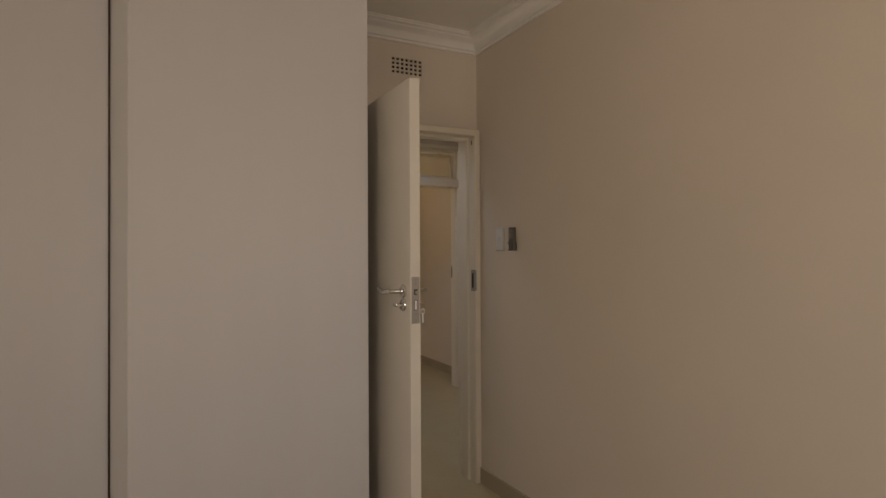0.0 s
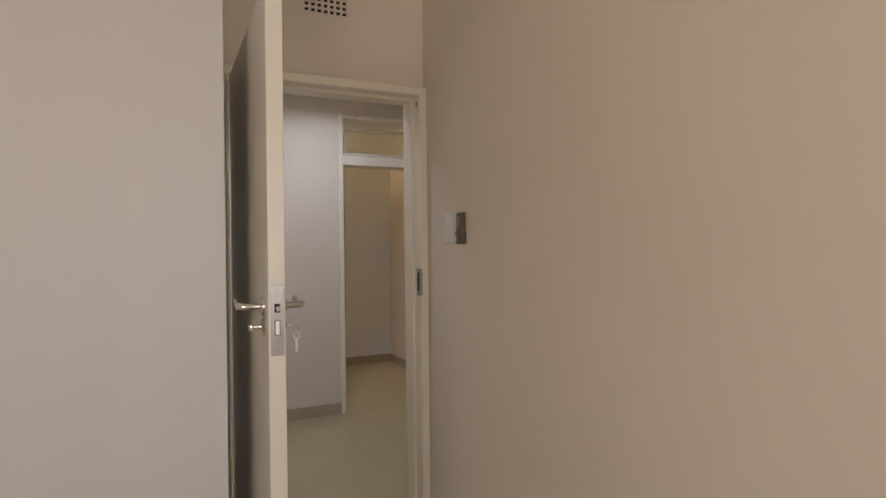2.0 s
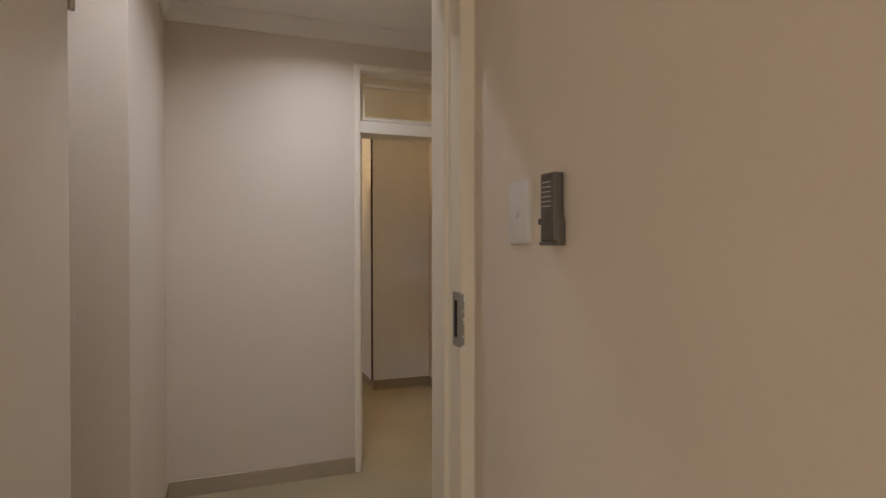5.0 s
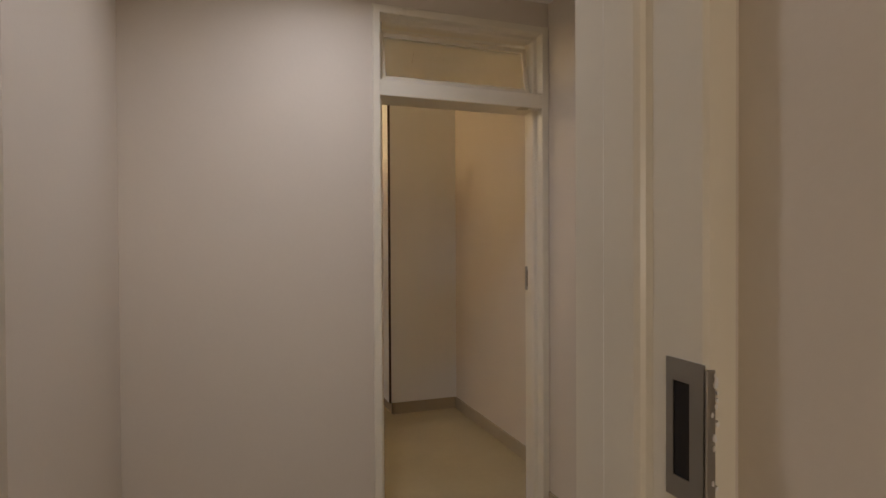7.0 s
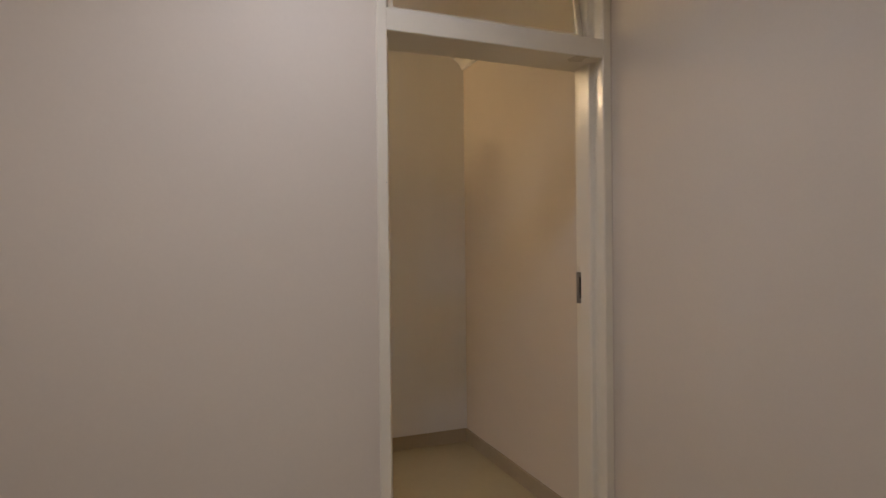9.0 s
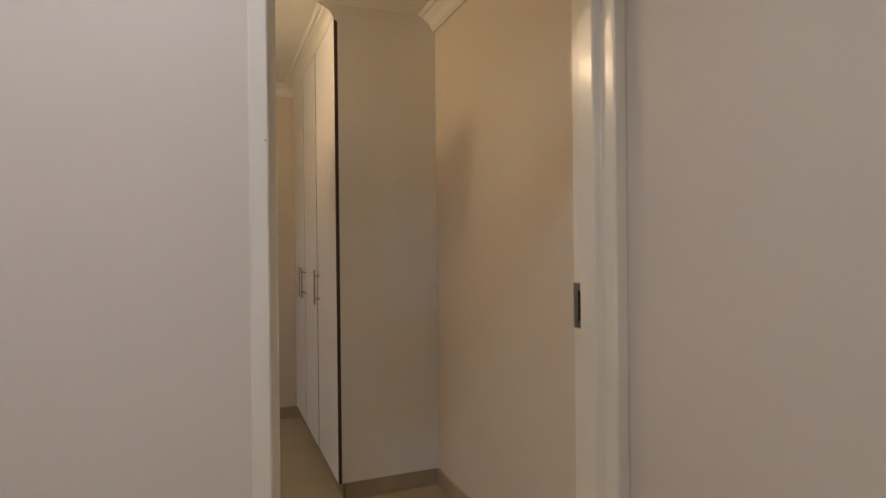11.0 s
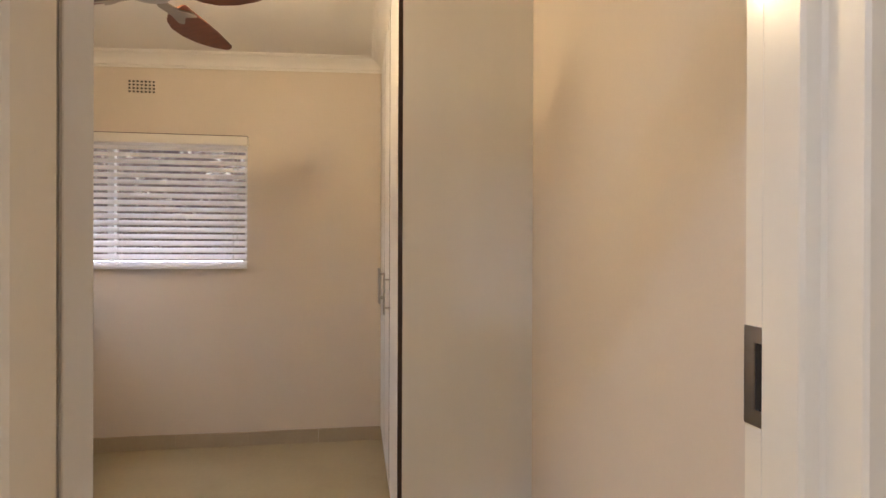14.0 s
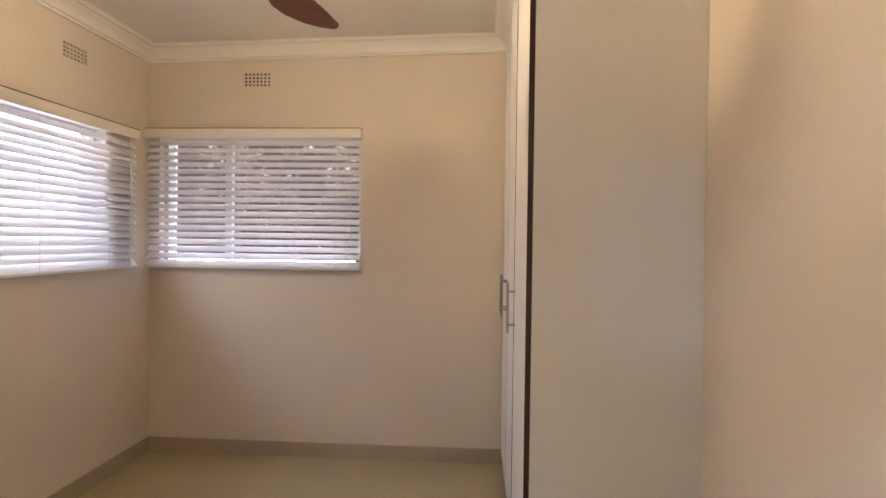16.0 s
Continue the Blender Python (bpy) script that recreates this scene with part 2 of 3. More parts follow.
# ---- the plan ----
AX0, AY0 = -3.4, -4.3            # first bedroom, from its door corner at the origin
HX0, HX1, HY0, HY1 = -0.861, 1.068, 0.15, 2.118
BX0, BX1, BY0, BY1 = -1.575, 1.257, 2.295, 5.571
CA, CH, CB = 2.637, 2.648, 2.632
DOOR_A = (-0.899, 0.0, 2.088)     # outer edges and top of the frames
DOOR_B = (0.160, 1.064, 2.446)
WIN_1 = (-1.505, -0.205, 1.198, 2.015)
WIN_2 = (3.35, 5.150, 1.205, 1.975)
VENT_A = (-0.550, -0.358, 2.366, 2.462)
VENT_1 = (-0.957, -0.784, 2.328, 2.417)
VENT_2 = (4.815, 4.998, 2.285, 2.369)

def sagging(bm):
    """The second bedroom's ceiling falls a little towards the window side."""
    for v in bm.verts:
        v.co.z -= 0.012 + 0.023 * (0.7 - v.co.x)
    return bm


structure("floor", boxed(-3.6, 1.6, -4.5, 5.75, -0.12, 0.0), FLOOR, "glossy beige polished floor tiles running through all rooms", "floor")
structure("wall_bedroom_door_side", wall_mesh("y", 0.0, HY0, AX0, 1.2, 0, 2.75, [(DOOR_A[0] + 0.012, DOOR_A[1] - 0.012, 0, DOOR_A[2] - 0.012), VENT_A]), WALL, "cream painted wall with a doorway and air vent", "wall")
structure("wall_bedroom_side", wall_mesh("x", 0.0, 0.15, AY0, 0.0, 0, 2.75), WALL, "plain cream painted bedroom wall", "wall")
# the openings in the next two walls are added, only to hold the fill lamps
structure("wall_bedroom_back", wall_mesh("y", AY0, AY0 - 0.2, AX0 - 0.2, 0.15, 0, 2.75, [(-1.48, -0.12, 0.95, 2.05)]), WALL, "cream painted wall with an added, unseen window opening", "wall")
structure("wall_bedroom_far_side", wall_mesh("x", AX0, AX0 - 0.2, AY0, 0.15, 0, 2.75, [(-4.18, -2.82, 0.95, 2.05)]), WALL, "cream painted wall with an added, unseen window opening", "wall")
structure("ceiling_bedroom_1", boxed(AX0 - 0.2, 0.15, AY0 - 0.2, 0.0, CA, CA + 0.06), CEILING, "flat white painted ceiling", "ceiling")
nib = structure("wall_hall_nib", boxed(-1.125, HX0, 0.964, HY1, 0, 2.75), WALL, "cream painted projecting corner of the hall", "wall")
scuff = bent_tube(bmesh.new(), [(-1.025, 0.9638, 1.09), (-1.026, 0.9638, 1.118), (-1.021, 0.9638, 1.15)], [0.0004, 0.0011, 0.0004], n=6)
part("scuff_mark", scuff, CEILING, nib, "pale scuff mark on the paint")
structure("wall_hall_side", wall_mesh("x", HX1, HX1 + 0.15, HY0, HY1, 0, 2.75), WALL, "plain cream painted hall wall", "wall")
structure("wall_hall_end", wall_mesh("x", -1.123, -1.285, HY0, 1.1, 0, 2.75), GROUT, "wall behind white glazed tiles", "wall")
structure("wall_bedroom_2_door_side", wall_mesh("y", HY1, BY0, BX0 - 0.2, BX1 + 0.2, 0, 2.75, [(DOOR_B[0] + 0.012, DOOR_B[1] - 0.012, 0, DOOR_B[2] - 0.012)]), WALL, "cream painted wall with a tall doorway", "wall")
structure("ceiling_hall", boxed(-1.2, HX1 + 0.05, HY0, HY1, CH, CH + 0.06), CEILING, "flat white painted hall ceiling", "ceiling")
structure("wall_bedroom_2_side", wall_mesh("x", BX1, BX1 + 0.2, BY0, BY1, 0, 2.75), WALL, "cream painted wall beside the wardrobe", "wall")
structure("wall_bedroom_2_far", wall_mesh("y", BY1, BY1 + 0.2, BX0 - 0.2, BX1 + 0.2, 0, 2.75, [WIN_1, VENT_1]), WALL, "cream painted wall with a window and air vent", "wall")
structure("wall_bedroom_2_window_side", wall_mesh("x", BX0, BX0 - 0.2, BY0, BY1, 0, 2.75, [WIN_2, VENT_2]), WALL, "cream painted wall with a wide window", "wall")
bm = boxed(BX0 - 0.2, BX1 + 0.2, BY0, BY1 + 0.2, CB, CB + 0.06)
box(bm, 0.368, 0.390, BY0 + 0.09, BY1 - 0.09, CB - 0.0016, CB + 0.002)
sagging(bm)
structure("ceiling_bedroom_2", bm, CEILING, "white board ceiling with a joint strip", "ceiling")
# unseen slab, added so that no sun leaks in past the ceilings
structure("sun_block_slab", boxed(-3.9, 1.9, -4.8, 6.1, 2.76, 2.9), GARDEN, "unseen slab added above the rooms to block the sun", "roof")

# stepped cornices and a plain cove in the hall
def stepped(top, h, d):
    b = top - h
    return [(0, b), (0.012, b), (0.014, b + h * 0.14), (0.022, b + h * 0.18), (0.026, b + h * 0.30), (0.034, b + h * 0.46), (0.046, b + h * 0.60),
            (d * 0.68, b + h * 0.72), (d * 0.72, b + h * 0.80), (d * 0.90, b + h * 0.84), (d * 0.94, b + h * 0.93), (d, b + h * 0.95), (d, top), (0, top)]


structure("cornice_bedroom_1", run(bmesh.new(), stepped(CA, 0.092, 0.105), [(0, AY0), (0, 0), (AX0, 0)], 1), CORNICE, "white stepped plaster cornice", "cornice", True)
cove = [(0, CH - 0.083), (0.006, CH - 0.083)] + [(0.006 + 0.074 * (1 - math.cos(a)), CH - 0.080 + 0.074 * math.sin(a)) for a in np.linspace(0, math.pi / 2, 9)] + [(0.084, CH), (0, CH)]
structure("cornice_hall", run(bmesh.new(), cove, [(HX1, HY0), (HX1, HY1), (HX0, HY1), (HX0, 0.964), (-1.135, 0.964)], 1), CORNICE, "white cove cornice along the hall", "cornice", True)
structure("cornice_bedroom_2", sagging(run(bmesh.new(), stepped(CB, 0.088, 0.100), [(0.70, BY0), (BX0, BY0), (BX0, BY1), (0.706, BY1), (0.706, 3.931)], -1)), CORNICE, "white stepped plaster cornice", "cornice", True)
structure("cornice_bedroom_2_side", run(bmesh.new(), stepped(CB, 0.088, 0.100), [(BX1, BY0), (BX1, 3.933)], 1), CORNICE, "white stepped plaster cornice", "cornice", True)

# tile skirtings
def skirting(name, corners, inward):
    """A row of cut floor tiles stood against the wall, with hairline joints and slightly uneven tops."""
    rng = random.Random(name)
    ob = thing(name, (*corners[0], 0), "beige tile skirting along the wall", "skirting", kind="structure")
    for a, b in zip(corners, corners[1:]):
        a, b = Vector((*a, 0)), Vector((*b, 0))
        count = max(1, round((b - a).length / 0.42))
        way = (b - a) / count
        for k in range(count):
            p, q = a + way * k, a + way * (k + 1)
            gap = way.normalized() * 0.0008
            p, q = (p + gap if k else p), (q - gap if k < count - 1 else q)
            h, d = 0.092 + rng.uniform(-0.0022, 0.0022), 0.010 + rng.uniform(-0.0006, 0.0006)
            part("skirting_tile", run(bmesh.new(), [(0, 0), (d, 0), (d, h - 0.003), (d - 0.002, h - 0.0005), (0, h)], [p[:2], q[:2]], inward), SKIRT, ob)


skirting("baseboard_bedroom_1", [(0, AY0), (0, -0.039)], 1)
skirting("baseboard_hall", [(HX1, HY0), (HX1, HY1 - 0.008)], 1)
skirting("baseboard_hall_far", [(DOOR_B[0] - 0.002, HY1), (HX0, HY1), (HX0, 0.964), (-1.115, 0.964)], 1)
skirting("baseboard_bedroom_2", [(DOOR_B[0] - 0.06, BY0), (BX0, BY0), (BX0, BY1), (0.725, BY1)], -1)
skirting("baseboard_bedroom_2_side", [(BX1, BY0), (BX1, 3.933)], 1)
skirting("baseboard_wardrobe", [(BX1 - 0.01, 3.942), (0.715, 3.942), (0.715, BY1 - 0.01)], -1)


# ---- doors ----
def door_frame(name, door, y, profile, label, zlow=0.0):
    x0, x1, top = door
    ob = thing(name, ((x0 + x1) / 2, y, 0), label, "door frame", kind="structure")
    def leg(side):
        bm = bmesh.new()
        rows = []
        for z in (zlow, None):
            rows.append([bm.verts.new(((x0 + u) if side < 0 else (x1 - u), y + v, z if z is not None else top - u)) for u, v in profile])
        for k in range(len(profile)):
            j = (k + 1) % len(profile)
            bm.faces.new((rows[0][k], rows[0][j], rows[1][j], rows[1][k]))
        bm.faces.new(rows[0])
        bm.faces.new(rows[1])
        return bm
    for side in (-1, 1):
        part("jamb", leg(side), ENAMEL, ob)
    bm = bmesh.new()
    rows = [[bm.verts.new((x, y + v, top - u)) for x, (u, v) in ((((x0 + u) if s < 0 else (x1 - u)), (u, v)) for u, v in profile)] for s in (-1, 1)]
    for k in range(len(profile)):
        j = (k + 1) % len(profile)
        bm.faces.new((rows[0][k], rows[0][j], rows[1][j], rows[1][k]))
    bm.faces.new(rows[0])
    bm.faces.new(rows[1])
    part("head", bm, ENAMEL, ob)
    return ob


def rounded(profile, r=0.004):
    """Clips each corner of a profile, as pressed steel bends."""
    out = []
    for k, p in enumerate(profile):
        p = Vector((*p, 0))
        for q in (profile[k - 1], profile[(k + 1) % len(profile)]):
            way = Vector((*q, 0)) - p
            out.append(tuple((p + way.normalized() * min(r, way.length * 0.4))[:2]))
    return out


FRAME_A = rounded([(0, 0), (0.037, 0), (0.037, 0.070), (0.049, 0.076), (0.049, 0.132), (0.038, 0.138), (0.038, 0.202), (0, 0.202)])
FRAME_B = rounded([(0, 0), (0.037, 0), (0.037, 0.052), (0.058, 0.060), (0.058, 0.124), (0.049, 0.128), (0.049, 0.166), (0, 0.166)])
frame_a = door_frame("door_1", DOOR_A, -0.038, FRAME_A, "cream enamelled pressed steel door frame with strike plate")
frame_b = door_frame("door_2", DOOR_B, HY1 - 0.008, FRAME_B, "tall cream enamelled steel door frame with a fanlight")


def strike(parent, x, y0, y1, z0, z1, lip, lip_y, low, high):
    """A satin keep let into a jamb that faces -x, with a dark box for the slot's shade and a lip bent round the jamb's
    edge.
    """
    bm = bmesh.new()
    t = 0.002
    s0, s1 = y0 + (y1 - y0) * low, y0 + (y1 - y0) * high
    for a, b, c, d in ((y0, s0, z0, z1), (s1, y1, z0, z1), (s0, s1, z0, z0 + 0.02), (s0, s1, z1 - 0.02, z1)):
        box(bm, x - t, x, a, b, c, d)
    plate = part("strike_plate", bm, STEEL, parent, "satin steel strike plate")
    part("keep_slot", boxed(x - 0.0008, x - 0.0002, s0, s1, z0 + 0.02, z1 - 0.02), CAVITY, plate)
    if lip:
        bm = boxed(x - t, x + lip, lip_y - 0.003, lip_y - 0.0005, z0 + 0.004, z1 - 0.004, bevel=0.0008)
        part("strike_lip", bm, STEEL, plate)
        rng = random.Random(4)
        chips = bmesh.new()
        for k in range(16):
            cz, cx, r = rng.uniform(z0 - 0.004, z1 - 0.006), x + lip * rng.uniform(0.5, 1.35), rng.uniform(0.002, 0.005)
            prism(chips, [(cx + r * 0.6 * rng.uniform(0.6, 1) * math.cos(a), cz + r * rng.uniform(0.6, 1) * math.sin(a)) for a in np.linspace(0, 5.4, 7)], "y", lip_y - 0.0036 - k * 0.00002, lip_y - 0.0002)
        part("worn_paint", chips, ZINC, plate, "bright worn metal chips")


strike(frame_a, -0.0372, -0.0375, 0.008, 1.132, 1.259, 0.008, -0.038, 0.36, 0.80)
strike(frame_b, 1.0148, 2.228, 2.272, 1.111, 1.234, 0, 0, 0.10, 0.56)
# a small dark fixing slot at the head of the jamb
part("fixing_slot", boxed(-0.0375, -0.0370, -0.008, 0.002, 2.005, 2.03), CAVITY, frame_a)
# filled joints between the frames and the side walls
structure("trim_joint", boxed(-0.005, 0.001, -0.0372, -0.020, 0.0, 2.085), WALL, "painted filler bead beside the door frame", "trim")
structure("trim_joint_hall", boxed(1.0595, 1.069, 2.1112, 2.119, 0.0, 2.44), WALL, "painted filler bead beside the door frame", "trim")
part("screw", tube(bmesh.new(), (0.190, HY1 - 0.0086, 1.547), (0.190, HY1 - 0.0075, 1.547), 0.0013, n=10), CAVITY, frame_b)
# thin grey strip drawn in for the gap line between jamb and leaf
part("hinge_gap", boxed(0.2085, 0.2098, 2.2752, 2.2772, 0.0, 2.03), GROUT, frame_b, "dull gap line along the hinge side")
# transom bar and tilted fanlight of the second frame
tx0, tx1 = DOOR_B[0] + 0.037, DOOR_B[1] - 0.037
bm = prism(bmesh.new(), [(p, q) for p, q in rounded([(HY1 - 0.006, 2.034), (HY1 - 0.006, 2.108), (HY1 + 0.045, 2.108), (HY1 + 0.05, 2.122), (HY1 + 0.105, 2.122), (HY1 + 0.105, 2.052), (HY1 + 0.17, 2.052), (HY1 + 0.17, 2.034)], 0.003)], "x", tx0 - 0.006, tx1 + 0.006)
part("transom_bar", bm, ENAMEL, frame_b)
tilt = Matrix.Translation((0, HY1 + 0.085, 2.126)) @ pose(0, 0, 0, -11) @ Matrix.Translation((0, -HY1 - 0.085, -2.126))
sash = bmesh.new()
sx0, sx1, sz0, sz1, sy = tx0 + 0.024, tx1 - 0.026, 2.127, 2.372, HY1 + 0.085
for a, b, c, d in ((sx0, sx0 + 0.022, sz0, sz1), (sx1 - 0.022, sx1, sz0, sz1), (sx0 + 0.022, sx1 - 0.022, sz0, sz0 + 0.02), (sx0 + 0.022, sx1 - 0.022, sz1 - 0.026, sz1)):
    box(sash, a, b, sy - 0.012, sy + 0.012, c, d, bevel=0.002, m=tilt)
sash_ob = part("fanlight_sash", sash, ENAMEL, frame_b)
pane = part("fanlight_pane", boxed(sx0 + 0.018, sx1 - 0.018, sy - 0.002, sy + 0.002, sz0 + 0.016, sz1 - 0.022, m=tilt), FROSTED, sash_ob, "frosted glass fanlight pane")
pane.visible_shadow = False
for dx, z, h in ((0.002, 2.262, 0.030), (-0.006, 2.224, 0.034)):
    drip = bent_tube(bmesh.new(), [tilt @ Vector((0.384 + dx + 0.002 * k, sy - 0.0025, z + h * k / 3)) for k in range(4)], [0.0006, 0.0018, 0.0012, 0.0005], n=6)
    part("paint_drip", drip, PLASTIC, pane, "dried white paint drip on the glass", True)


def door_leaf(name, width, height, m, label, t=0.044):
    """A flush leaf that hangs from its hinge line at the origin of m and runs along +x; its closing face is y = 0, its thickness runs to -y."""
    ob = thing(name, m.translation, label, "door")
    part("leaf", boxed(0, width, -t, 0, 0.008, height, bevel=0.0025, m=m), LEAF, ob)
    for z in (0.25, 1.80):
        bm = tube(bmesh.new(), m @ Vector((-0.006, 0.004, z)), m @ Vector((-0.006, 0.004, z + 0.10)), 0.006, n=10)
        part("hinge", bm, STEEL, ob, smooth=True)
    return ob


def lever_set(ob, m, width, z):
    """Lock plate on the leaf's edge, lever handles on both faces, a turn knob and a key in the cylinder."""
    t = 0.044
    plate = part("lock_plate", boxed(width - 0.0005, width + 0.0022, -t / 2 - 0.0165, -t / 2 + 0.0165, z - 0.136, z + 0.047, bevel=0.001, m=m), STEEL, ob, "satin steel mortice lock plate")
    for dz in (0.036, 0.020, -0.098, -0.124):
        bm = tube(bmesh.new(), m @ Vector((width + 0.002, -t / 2, z + dz)), m @ Vector((width + 0.0032, -t / 2, z + dz)), 0.0045, n=12)
        part("screw", bm, NICKEL, plate, smooth=True)
    zl = z - 0.012
    bm = prism(bmesh.new(), [(-t / 2 - 0.007, zl - 0.012), (-t / 2 + 0.007, zl - 0.012), (-t / 2 + 0.007, zl + 0.010), (-t / 2 - 0.007, zl + 0.010)], "x", width, width + 0.0028)
    for v in bm.verts:
        v.co = m @ v.co
    part("latch_opening", bm, CAVITY, plate)
    part("latch", boxed(width, width + 0.009, -t / 2 - 0.0045, -t / 2 + 0.006, zl - 0.009, zl + 0.005, bevel=0.002, m=m), STEEL, plate)
    part("bolt_opening", boxed(width, width + 0.0027, -t / 2 - 0.0072, -t / 2 + 0.0072, z - 0.084, z - 0.044, m=m), CAVITY, plate)
    part("bolt", boxed(width, width + 0.0035, -t / 2 - 0.005, -t / 2 + 0.005, z - 0.082, z - 0.046, m=m), ZINC, plate)
    for side in (-1, 1):
        face = 0.0 if side > 0 else -t
        x = width - 0.062
        rose = lathe(bmesh.new(), [(0.026, 0), (0.027, 0.004), (0.024, 0.009), (0.014, 0.012), (0.011, 0.016)], m @ Matrix.Translation((x, face, zl)) @ pose(0, 0, 0, -90 * side))
        h = part("handle_rose", rose, CHROME, ob, "chrome round handle rose", True)
        def y(d):
            return face + side * d
        pts = [(x, y(0.010), zl), (x, y(0.040), zl), (x - 0.006, y(0.052), zl), (x - 0.022, y(0.058), zl + 0.001), (x - 0.045, y(0.060), zl - 0.002), (x - 0.070, y(0.058), zl - 0.007), (x - 0.095, y(0.056), zl - 0.004), (x - 0.112, y(0.058), zl + 0.004), (x - 0.122, y(0.062), zl + 0.011)]
        part("lever", bent_tube(bmesh.new(), [m @ Vector(p) for p in pts], [0.009, 0.0085, 0.009, 0.0095, 0.0095, 0.009, 0.0085, 0.008, 0.006]), CHROME, h, smooth=True)
        rose = lathe(bmesh.new(), [(0.025, 0), (0.026, 0.004), (0.023, 0.008), (0.010, 0.010), (0.009, 0.012)], m @ Matrix.Translation((x, face, z - 0.066)) @ pose(0, 0, 0, -90 * side))
        c = part("cylinder_rose", rose, CHROME, ob, smooth=True)
        if side < 0:
            bm = tube(bmesh.new(), m @ Vector((x, y(0.010), z - 0.066)), m @ Vector((x, y(0.030), z - 0.066)), 0.007)
            box(bm, x - 0.016, x + 0.016, min(y(0.030), y(0.042)), max(y(0.030), y(0.042)), z - 0.074, z - 0.058, bevel=0.003, m=m)
            part("turn_knob", bm, CHROME, c, smooth=True)
        else:
            bm = boxed(x - 0.0012, x + 0.0012, y(0.010), y(0.030), z - 0.069, z - 0.063, m=m)
            box(bm, x - 0.009, x + 0.009, y(0.028), y(0.044), z - 0.0672, z - 0.0648, bevel=0.0008, m=m)
            part("key", bm, NICKEL, c, "steel key in the lock")


def hanging_key(m, width, z):
    """A second key on a small ring that hangs from the one in the lock."""
    x, y = width - 0.062, 0.039
    ob = thing("spare_key", m @ Vector((x, y, z - 0.076)), "small steel key hanging on a ring from the lock", "key")
    ring = [m @ Vector((x + 0.0005, y + 0.007 * math.cos(a), z - 0.080 + 0.007 * math.sin(a))) for a in np.linspace(0, 2 * math.pi, 13)]
    part("key_ring", bent_tube(bmesh.new(), ring, [0.0009] * 13, n=6), NICKEL, ob, smooth=True)
    bow = [m @ Vector((x, y + 0.0088 * math.cos(a), z - 0.0965 + 0.0105 * math.sin(a))) for a in np.linspace(0, 2 * math.pi, 17)]
    part("key_bow", bent_tube(bmesh.new(), bow, [0.0023] * 17, n=6), ZINC, ob, smooth=True)
    bm = boxed(x - 0.001, x + 0.001, y - 0.003, y + 0.003, z - 0.142, z - 0.106, m=m)
    for k in range(3):
        box(bm, x - 0.001, x + 0.001, y + 0.0035, y + 0.0052, z - 0.139 + k * 0.009, z - 0.134 + k * 0.009, m=m)
    part("key_blade", bm, ZINC, ob)


leaf_a_m = pose(-0.853, -0.042, 0, 0, 0, -89.0) @ Matrix.Translation((0, 0.044, 0))
leaf_a = door_leaf("door_leaf", 0.872, 2.044, leaf_a_m, "cream painted flush door standing wide open")
lever_set(leaf_a, leaf_a_m, 0.872, 1.216)
hanging_key(leaf_a_m, 0.872, 1.216)
door_leaf("door_leaf", 0.775, 2.026, pose(0.197, 2.308, 0, 0, 0, 141), "cream painted flush door folded back inside the bedroom", 0.036)


# ---- air vents ----
def air_vent(axis, face, out, u0, u1, z0, z1, cols, rows, label):
    """A cast grille let into a wall, with square holes through it and a near-black box behind for the cavity's shade.
    """
    def b(bm, a0, a1, c0, c1, d0, d1):
        lo, hi = sorted((face + out * d0, face + out * d1))
        return box(bm, lo, hi, a0, a1, c0, c1) if axis == "x" else box(bm, a0, a1, lo, hi, c0, c1)
    at = (face, (u0 + u1) / 2, z0) if axis == "x" else ((u0 + u1) / 2, face, z0)
    ob = thing("air_vent", at, label, "air vent", "wall air vents")
    pu, pz = (u1 - u0) / cols, (z1 - z0) / rows
    bm = bmesh.new()
    hu, hz = pu * 0.31, pz * 0.30
    edges = [u0] + [e for k in range(cols) for e in (u0 + (k + 0.5) * pu - hu, u0 + (k + 0.5) * pu + hu)] + [u1]
    for k in range(0, len(edges), 2):
        b(bm, edges[k], edges[k + 1], z0, z1, -0.008, 0.0004)
    for c in range(cols):
        mid = u0 + (c + 0.5) * pu
        zs = [z0] + [e for k in range(rows) for e in (z0 + (k + 0.5) * pz - hz, z0 + (k + 0.5) * pz + hz)] + [z1]
        for k in range(0, len(zs), 2):
            b(bm, mid - hu, mid + hu, zs[k], zs[k + 1], -0.008, 0.0004)
    part("grille", bm, WALL, ob)
    part("cavity", b(bmesh.new(), u0, u1, z0, z1, -0.030, -0.0085), CAVITY, ob)


air_vent("y", 0.0, -1, *VENT_A, 7, 4, "painted air brick grille above the doorway")
air_vent("y", BY1, -1, *VENT_1, 7, 4, "painted air brick grille above the blinds")
air_vent("x", BX0, 1, *VENT_2, 7, 4, "painted air brick grille above the wide window")


